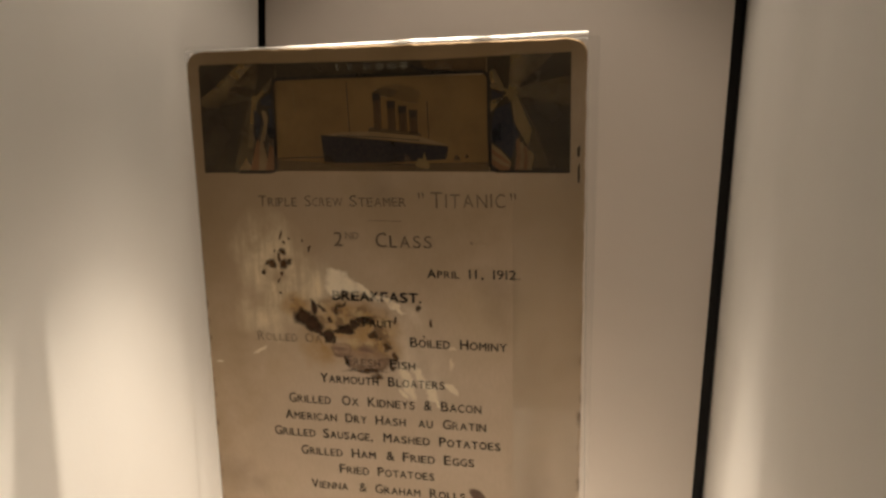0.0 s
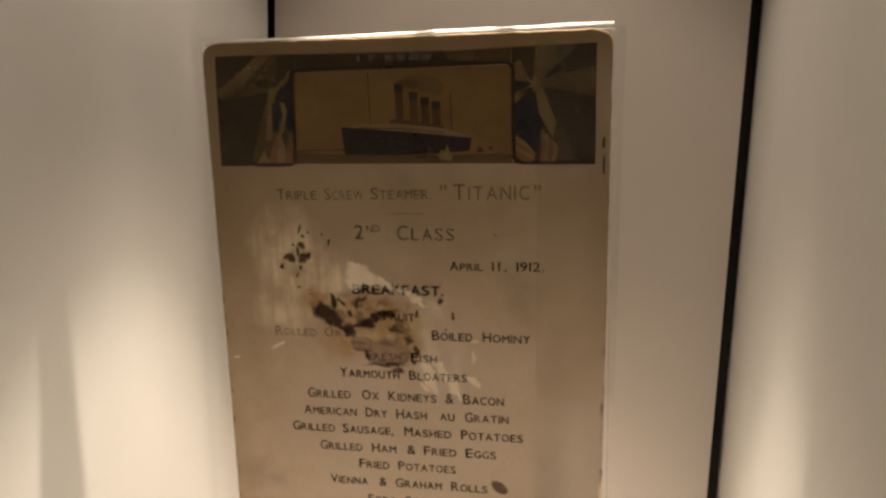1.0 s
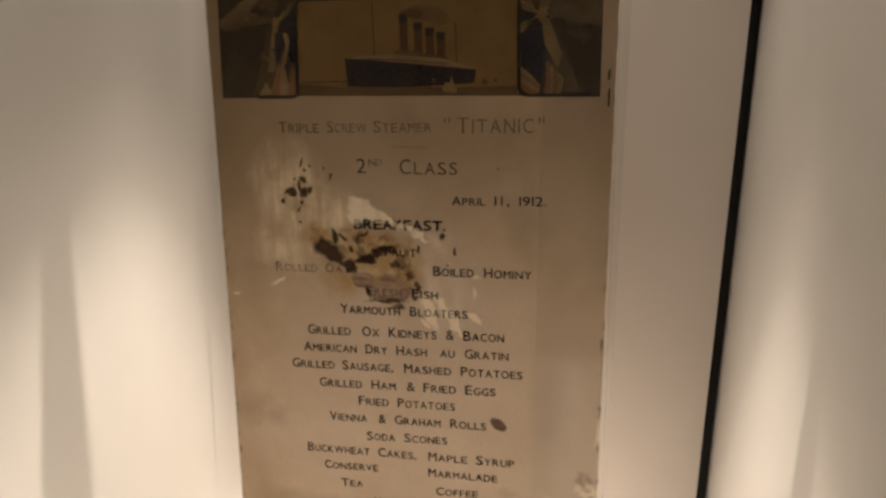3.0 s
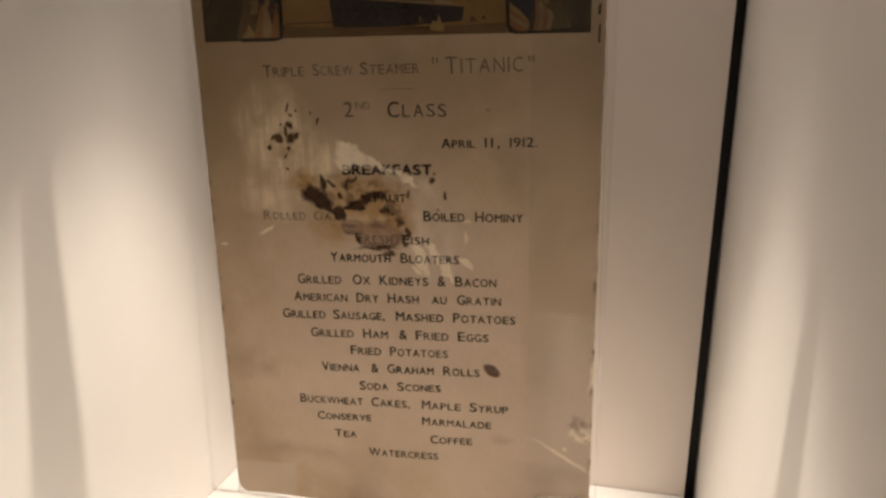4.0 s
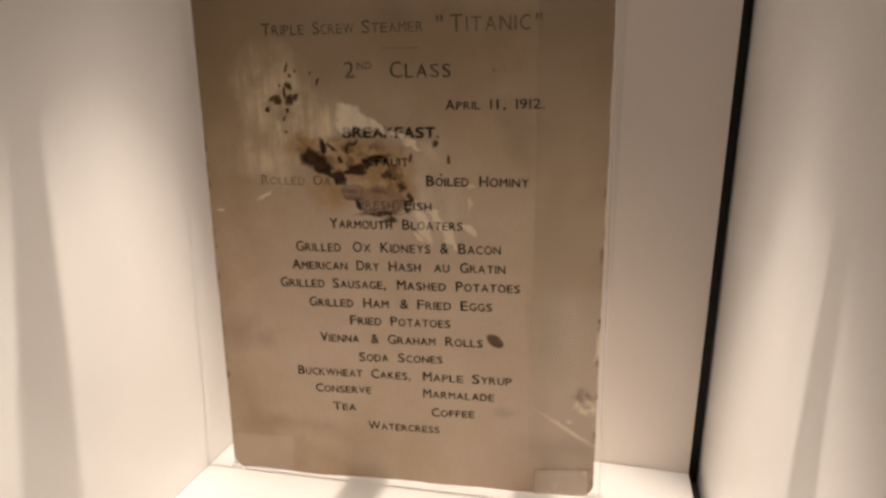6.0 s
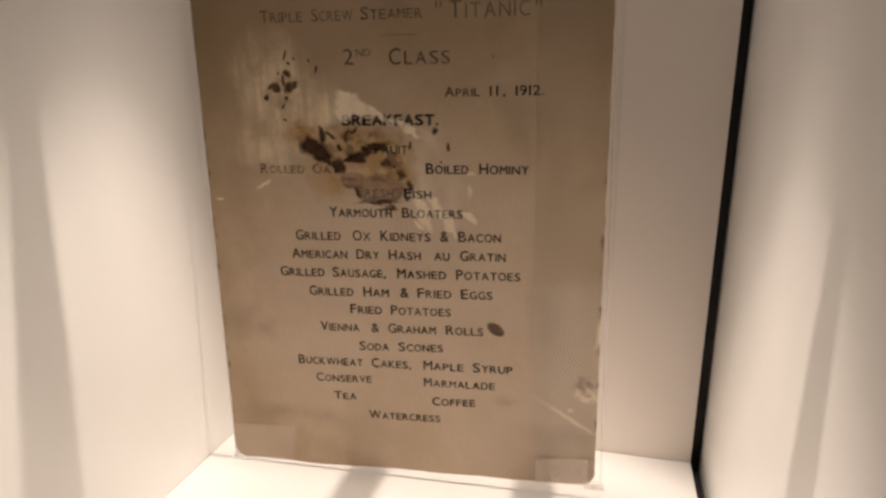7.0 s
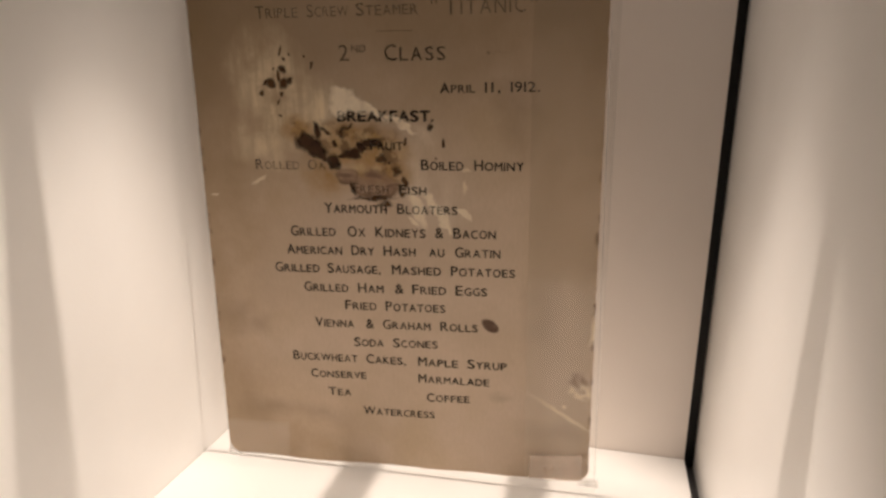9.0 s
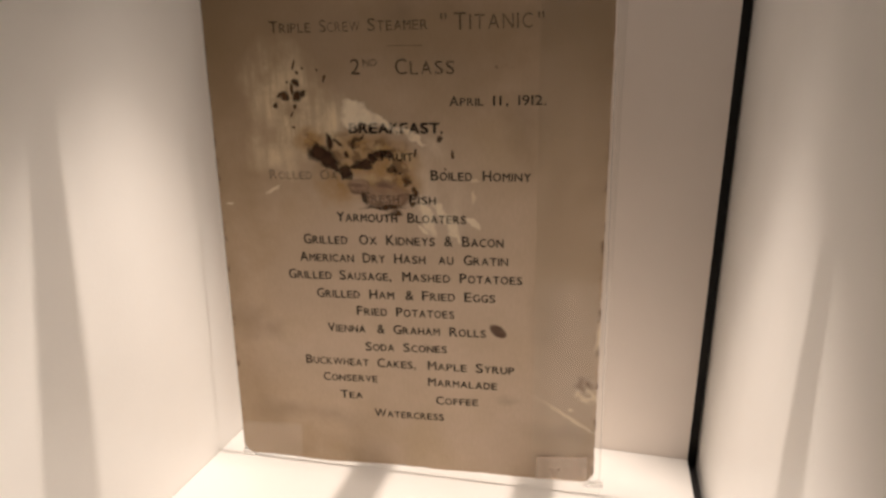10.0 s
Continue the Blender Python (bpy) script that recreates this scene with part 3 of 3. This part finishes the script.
# black rounded frame line of the picture
arc = [(25.7 + 2.0 - 2.0 * math.cos(a), 164.5 + 2.0 * math.sin(a)) for a in [i * math.pi / 12 for i in range(7)]]
arc2 = [(83.2 + 2.1 * math.sin(a), 165.4 + 2.1 * math.cos(a)) for a in [i * math.pi / 12 for i in range(7)]]
printed("frame_line", stroke([(14.0, 141.2), (23.6, 141.3), (25.0, 141.6), (25.7, 142.8), (25.7, 152.0)] + arc + [(40, 166.8), (55, 167.0), (70, 167.25)] + arc2 + [(85.4, 152), (85.7, 143.6), (86.4, 142.5), (87.6, 142.2), (106.2, 142.3)], 0.90), LINE, 4, "black rounded frame line")
printed("frame_line", stroke([(4.4, 170.0), (4.1, 160.0), (3.7, 141.0), (13.8, 141.2)], 0.35), LINE, 4)
# worn maker's heading as plain bars
for x0, x1 in ((44.4, 45.2), (47.5, 49.0), (52.1, 54.2), (55.4, 57.4), (58.4, 61.2), (62.0, 64.2)):
    printed("heading_bar", [(x0, 168.5), (x1, 168.5), (x1, 170.2), (x0, 170.2)], RULE, 3)
printed("scroll_mark", stroke([(64.5, 169.4), (67, 168.4), (70, 167.9), (76, 167.7)], 0.8), LINE, 3)
# flags beside the frame
printed("flag_canton", [(87.1, 158.1), (91.0, 159.8), (91.5, 154.6), (93.3, 151.7), (92.6, 148.9), (91.2, 145.3), (88.6, 147.9), (86.1, 149.9), (86.2, 155.3)], NAVY, 4)
printed("dark_wedge", [(86.1, 162.9), (89.5, 161.5), (86.1, 160.2)], NAVY, 4)
for i in range(4):
    f = i * 1.45
    printed("flag_stripe", [(86.1, 149.3 - f * 0.9), (88.8, 147.3 - f * 0.8), (91.2, 144.6 - f * 0.35), (90.4, 143.8 - f * 0.3), (88.2, 146.1 - f * 0.85), (86.1, 148.0 - f * 0.9)], (CREAM, ROSE)[i % 2], 5 + i * 0.2)
for i in range(4):
    f = i * 1.15
    printed("flag_stripe", [(92.4 + f * 0.8, 150.4 - f * 0.9), (93.3 + f * 0.8, 150.8 - f * 0.9), (94.0 + f * 0.9, 146.0), (93.6 + f * 0.8, 142.6), (92.2 + f * 0.9, 142.6), (92.6 + f * 0.9, 146.0)], (ROSE, CREAM)[i % 2], 5 + i * 0.2)
for base, tip, half, tone in ((16.8, (16.6, 145.4), 2.6, CREAM), (19.6, (20.6, 150.6), 1.8, ROSE), (22.2, (21.6, 150.8), 2.0, CREAM), (23.8, (24.6, 150.4), 1.4, ROSE), (20.8, (22.0, 147.0), 1.6, ROSE)):
    printed("flag_fold", [(base - half, 141.7), (tip[0] - 0.5, tip[1] - 1.2), tip, (tip[0] + 0.5, tip[1] - 1.4), (base + half * 0.8, 141.8)], tone, 4 + base * 0.02)
printed("flag_fold", [(22.1, 158.2), (23.4, 158.0), (24.0, 156.0), (22.6, 149.8), (21.2, 149.8), (22.8, 154.6)], CREAM, 4.2)
printed("flag_canton", [(22.0, 161.0), (25.2, 162.8), (25.3, 159.4), (22.4, 159.4)], NAVY, 4)
printed("flag_canton", [(24.2, 158.8), (25.4, 158.6), (25.4, 150.3), (24.0, 150.6), (23.4, 152.6), (24.4, 156.0)], NAVY, 4)
printed("flag_canton", [(19.9, 158.7), (21.9, 156.4), (21.2, 152.0), (20.2, 149.6), (19.5, 151.1)], NAVY, 4)
# the steamer
printed("hull", [(39.2, 151.5), (48, 150.9), (57.2, 150.1), (66, 149.3), (74.6, 148.6), (74.4, 147), (74.0, 145.2), (66, 144.6), (57.8, 144.1), (48, 144.0), (39.9, 144.1)], HULL, 4, "blue-black steamer hull")
printed("deck_house", [(40.5, 151.5), (45.0, 152.2), (54, 152.4), (66.5, 151.2), (71.5, 149.7), (74.4, 148.9), (57, 150.3)], CREAM, 4)
printed("deck_house", [(52.6, 152.4), (53.4, 153.6), (66.8, 152.2), (67.6, 151.2)], SHADE, 3.6)
printed("deck_shade", stroke([(44, 151.4), (55, 151.0), (67, 150.1)], 0.35), SHADE, 5)
for x0, top, low in ((54.3, 162.2, 153.2), (58.2, 160.2, 152.9), (61.3, 158.9, 152.6), (64.2, 157.8, 152.0)):
    printed("funnel", [(x0 + 0.1, low), (x0 + 2.3, low), (x0 + 2.2, top), (x0, top)], FUNNEL, 4)
    printed("funnel_light", [(x0 + 2.3, low), (x0 + 2.9, low), (x0 + 2.7, top - 1.4), (x0 + 2.2, top - 1.4)], SKY, 4.2)
    printed("funnel_top", [(x0 - 0.1, top - 1.8), (x0 + 2.1, top - 1.6), (x0 + 2.3, top + 0.2), (x0 - 0.1, top + 0.3)], LINE, 5)
printed("smoke", [(54.4, 162.6), (57.0, 162.0), (60.2, 161.0), (63.6, 160.0), (66.6, 159.6), (67.4, 162.4), (65.0, 164.0), (61.0, 164.8), (57.0, 164.4)], SMOKE, 3)
printed("smoke", [(54.2, 162.4), (55.6, 163.6), (58.6, 163.8), (61.4, 163.0), (59.0, 161.0), (57.0, 161.6)], SMOKE, 3.2)
printed("mast", stroke([(47.5, 151.8), (47.1, 165.4)], 0.3), FUNNEL, 4)
printed("mast", stroke([(69.4, 150.6), (69.1, 160.2)], 0.3), FUNNEL, 4)
printed("tug_boat", [(65.6, 143.4), (66.4, 145.4), (67.6, 145.2), (68.1, 147.0), (68.9, 144.6), (69.6, 143.8), (69.2, 142.6), (66.6, 142.9)], BEAM, 6)
printed("tug_boat", [(62.6, 145.0), (63.0, 146.4), (63.6, 146.2), (64.4, 144.6), (63.4, 144.2)], SHADE, 6)
printed("far_boat", [(75.8, 144.9), (78.0, 144.8), (77.4, 146.0), (76.6, 146.4)], FUNNEL, 3)
printed("far_boat", [(78.9, 145.6), (80.2, 145.5), (79.6, 146.7)], FUNNEL, 3)
printed("wave_marks", [(58.6, 143.6), (65.6, 143.3), (65.8, 143.8), (60.0, 144.1)], FUNNEL, 3)
printed("scratch", stroke([(31.7, 164.0), (31.9, 160.0), (32.2, 157.6)], 0.22), BEAM, 5)
printed("edge_chip", [(107.9, 146.2), (108.6, 146.0), (108.7, 149.0), (108.0, 148.2)], LINE, 3)
printed("edge_chip", [(108.2, 139.4), (108.7, 139.4), (108.7, 144.4), (108.2, 143.4)], LINE, 3)


# ---- the printed words ----
GLYPHS = {}
WIDER = {"B": 1.22, "E": 1.34, "F": 1.34, "L": 1.26, "S": 1.36, "P": 1.20, "R": 1.16, "T": 1.10, "K": 1.06, "N": 1.04, "M": 0.96, "O": 0.96, "G": 1.0, "I": 1.15, "&": 0.95}


def glyph(ch):
    """One capital of the built-in font, cap height 1, set wide like an engraver's gothic."""
    if ch not in GLYPHS:
        cu = bpy.data.curves.new("letter", "FONT")
        cu.body, cu.size, cu.resolution_u = "H" + ch, 1.0, 3
        ob = bpy.data.objects.new("letter", cu)
        scene.collection.objects.link(ob)
        bpy.context.view_layer.update()
        me = bpy.data.meshes.new_from_object(ob.evaluated_get(bpy.context.evaluated_depsgraph_get()))
        bpy.data.objects.remove(ob)
        bpy.data.curves.remove(cu)
        co = np.empty(len(me.vertices) * 3)
        me.vertices.foreach_get("co", co)
        co = co.reshape(-1, 3)[:, :2]
        faces = [tuple(p.vertices) for p in me.polygons]
        bpy.data.meshes.remove(me)
        # the leading H gives the cap height; drop its faces by walking the joined islands
        owner = list(range(len(co)))

        def root(k):
            while owner[k] != k:
                owner[k] = owner[owner[k]]
                k = owner[k]
            return k
        for f in faces:
            for a in f[1:]:
                owner[root(a)] = root(f[0])
        first = root(int(co[:, 0].argmin()))
        tall = max(co[k][1] for k in range(len(co)) if root(k) == first)
        keep = [k for k in range(len(co)) if root(k) != first]
        index = {k: i for i, k in enumerate(keep)}
        pts = co[keep] / tall
        pts[:, 0] = (pts[:, 0] - pts[:, 0].min()) * WIDER.get(ch, 1.0)
        GLYPHS[ch] = pts, [tuple(index[k] for k in f) for f in faces if f[0] in index], pts[:, 0].max()
    return GLYPHS[ch]


def words(line, x0, z0, x1, z1, cap, material=None, heavy=0.13, small=0.80, gap=0.17):
    """One printed line between two ends of its base line, in capitals and small capitals. Each word has its share of the line."""
    if isinstance(line, str):
        line = [(line, 0.0, 1.0)]
    length = math.hypot(x1 - x0, z1 - z0)
    ax, az = (x1 - x0) / length, (z1 - z0) / length
    verts, polys = [], []
    for text, f0, f1 in line:
        pen, got = 0.0, []
        for ch in text:
            if ch == " ":
                pen += 0.4
                continue
            pts, faces, width = glyph(ch.upper())
            k = small if ch.islower() else 1.0
            got.append((pts * k + np.array((pen, 0.0)), faces))
            pen += width * k + gap
        room = (f1 - f0) * length
        stretch = min(room / (pen - gap), 1.3 * cap)
        spare = (room - stretch * (pen - gap)) / max(1, len(got) - 1)
        for place, (pts, faces) in enumerate(got):
            # thickened by impressions a hair apart
            for layer, (du, dv) in enumerate(((-1, -0.5), (-0.4, 0.6), (0.4, -0.6), (1, 0.5)) if heavy else ((0, 0),)):
                base = len(verts)
                for u, v in pts:
                    u, v = f0 * length + u * stretch + place * spare + du * heavy, v * cap + dv * heavy
                    verts.append(((x0 + u * ax - v * az) / 1000, -0.00005 - 0.000002 * layer, (z0 + u * az + v * ax) / 1000))
                polys += [tuple(base + k for k in f) for f in faces]
    me = bpy.data.meshes.new("text_line")
    me.from_pydata(verts, [], polys)
    me.materials.append(material or INK)
    ob = new("text_line", me)
    ob.parent = card
    return ob


words([("Triple", 0, 0.268), ("Screw", 0.323, 0.580), ("Steamer", 0.628, 1)], 19.5, 131.5, 62.7, 132.3, 3.1, INK_FAINT, 0.07)
words("Titanic", 69.6, 132.1, 89.7, 132.5, 4.3, INK_THIN, 0.05, 0.86, 0.24)
words('"', 66.2, 131.6, 67.9, 131.7, 4.4, INK_THIN, 0.06)
words('"', 91.2, 131.8, 92.8, 131.9, 4.4, INK_THIN, 0.06)
words("2", 41.5, 120.8, 44.1, 120.8, 4.0, INK_THIN, 0.05)
words("ND", 44.9, 122.9, 48.8, 123.0, 1.9, INK_THIN, 0.05)
words("Class", 53.7, 120.8, 69.6, 121.0, 4.1, INK_THIN, 0.05, 0.82, 0.24)
words([("April", 0, 0.355), ("11,", 0.455, 0.610), ("1912.", 0.715, 1)], 68.2, 112.7, 93.7, 113.2, 2.5, INK, 0.09)
words("BREAKFAST.", 40.3, 105.1, 66.2, 105.4, 2.7, INK_BOLD, 0.24)
words("Fruit", 49.0, 97.6, 57.9, 97.7, 2.6)
words([("Rolled", 0, 0.516), ("Oats", 0.620, 1)], 16.2, 91.7, 40.4, 92.0, 2.7, INK_FAINT)
words([("Boiled", 0, 0.415), ("Hominy", 0.525, 1)], 62.8, 92.4, 90.1, 92.7, 2.8)
words("Fresh", 43.5, 85.7, 53.6, 85.6, 2.7, INK_FAINT)
words("Fish", 56.6, 85.6, 64.0, 85.5, 2.7)
words([("Yarmouth", 0, 0.473), ("Bloaters", 0.554, 1)], 35.3, 79.8, 72.5, 80.3, 2.8)
words([("Grilled", 0, 0.225), ("Ox", 0.287, 0.374), ("Kidneys", 0.424, 0.667), ("&", 0.714, 0.753), ("Bacon", 0.801, 1)], 25.0, 72.8, 82.9, 73.9, 2.9)
words([("American", 0, 0.266), ("Dry", 0.312, 0.418), ("Hash", 0.465, 0.613), ("au", 0.677, 0.746), ("Gratin", 0.796, 1)], 23.5, 67.4, 84.2, 68.5, 2.8)
words([("Grilled", 0, 0.190), ("Sausage,", 0.226, 0.450), ("Mashed", 0.500, 0.701), ("Potatoes", 0.743, 1)], 19.6, 61.9, 88.3, 63.1, 2.8)
words([("Grilled", 0, 0.246), ("Ham", 0.303, 0.442), ("&", 0.507, 0.551), ("Fried", 0.600, 0.781), ("Eggs", 0.834, 1)], 27.9, 56.3, 80.7, 57.3, 2.8)
words([("Fried", 0, 0.315), ("Potatoes", 0.411, 1)], 39.8, 51.2, 68.9, 51.7, 2.8)
words([("Vienna", 0, 0.242), ("&", 0.320, 0.366), ("Graham", 0.424, 0.715), ("Rolls", 0.777, 1)], 30.6, 45.4, 78.1, 46.3, 2.8)
words([("Soda", 0, 0.353), ("Scones", 0.471, 1)], 42.0, 39.8, 66.6, 40.6, 2.7)
words([("Buckwheat", 0, 0.310), ("Cakes,", 0.353, 0.537), ("Maple", 0.597, 0.780), ("Syrup", 0.823, 1)], 23.0, 34.4, 86.4, 35.0, 2.8)
words("Conserve", 28.2, 29.0, 45.1, 29.4, 2.6)
words("Marmalade", 60.8, 29.4, 81.5, 29.6, 2.7)
words("Tea", 33.3, 23.3, 40.2, 23.5, 2.6)
words("Coffee", 63.2, 23.4, 75.8, 23.9, 2.6)
words("Watercress", 43.9, 17.7, 65.4, 18.0, 2.6)
part("printed_rule", sheet(stroke([(51.6, 128.2), (61.2, 128.3)], 0.26), -0.05, -0.05), INK, card)
part("ornament", sheet([(80.0, 122.9), (80.6, 123.3), (81.2, 122.8), (80.7, 122.2)], -0.05, -0.05), INK, card)
part("ornament", sheet(stroke([(81.6, 122.4), (83.0, 123.4), (84.0, 122.6), (85.4, 122.9)], 0.3), -0.05, -0.05), INK_FAINT, card)

# ---- clear straps that hold the card to the stand ----
for pts, tab in (([(92.0, 0.4), (110.6, 0.4), (109.2, 176.4), (91.7, 176.2)], [(93.4, 0.9), (109.0, 1.4), (108.6, 9.8), (93.7, 8.6)]),
                 ([(1.0, 0.8), (19.4, 1.0), (20.2, 13.2), (0.7, 12.7)], None)):
    strap = tagged(part("mounting_strap", sheet(pts, -0.70, -0.40), STRAP if tab else TAB_CLEAR, None), "clear polyester strap lying across the menu card" if tab else "milky clear polyester tab over the card's lower corner", "strap", "clear straps on the card")
    strap.matrix_world = SEAT
    strap.visible_shadow = False
    if tab:
        end = part("folded_end", sheet(tab, -1.05, -0.78), TAB, strap, "milky folded end")
        end.visible_shadow = False
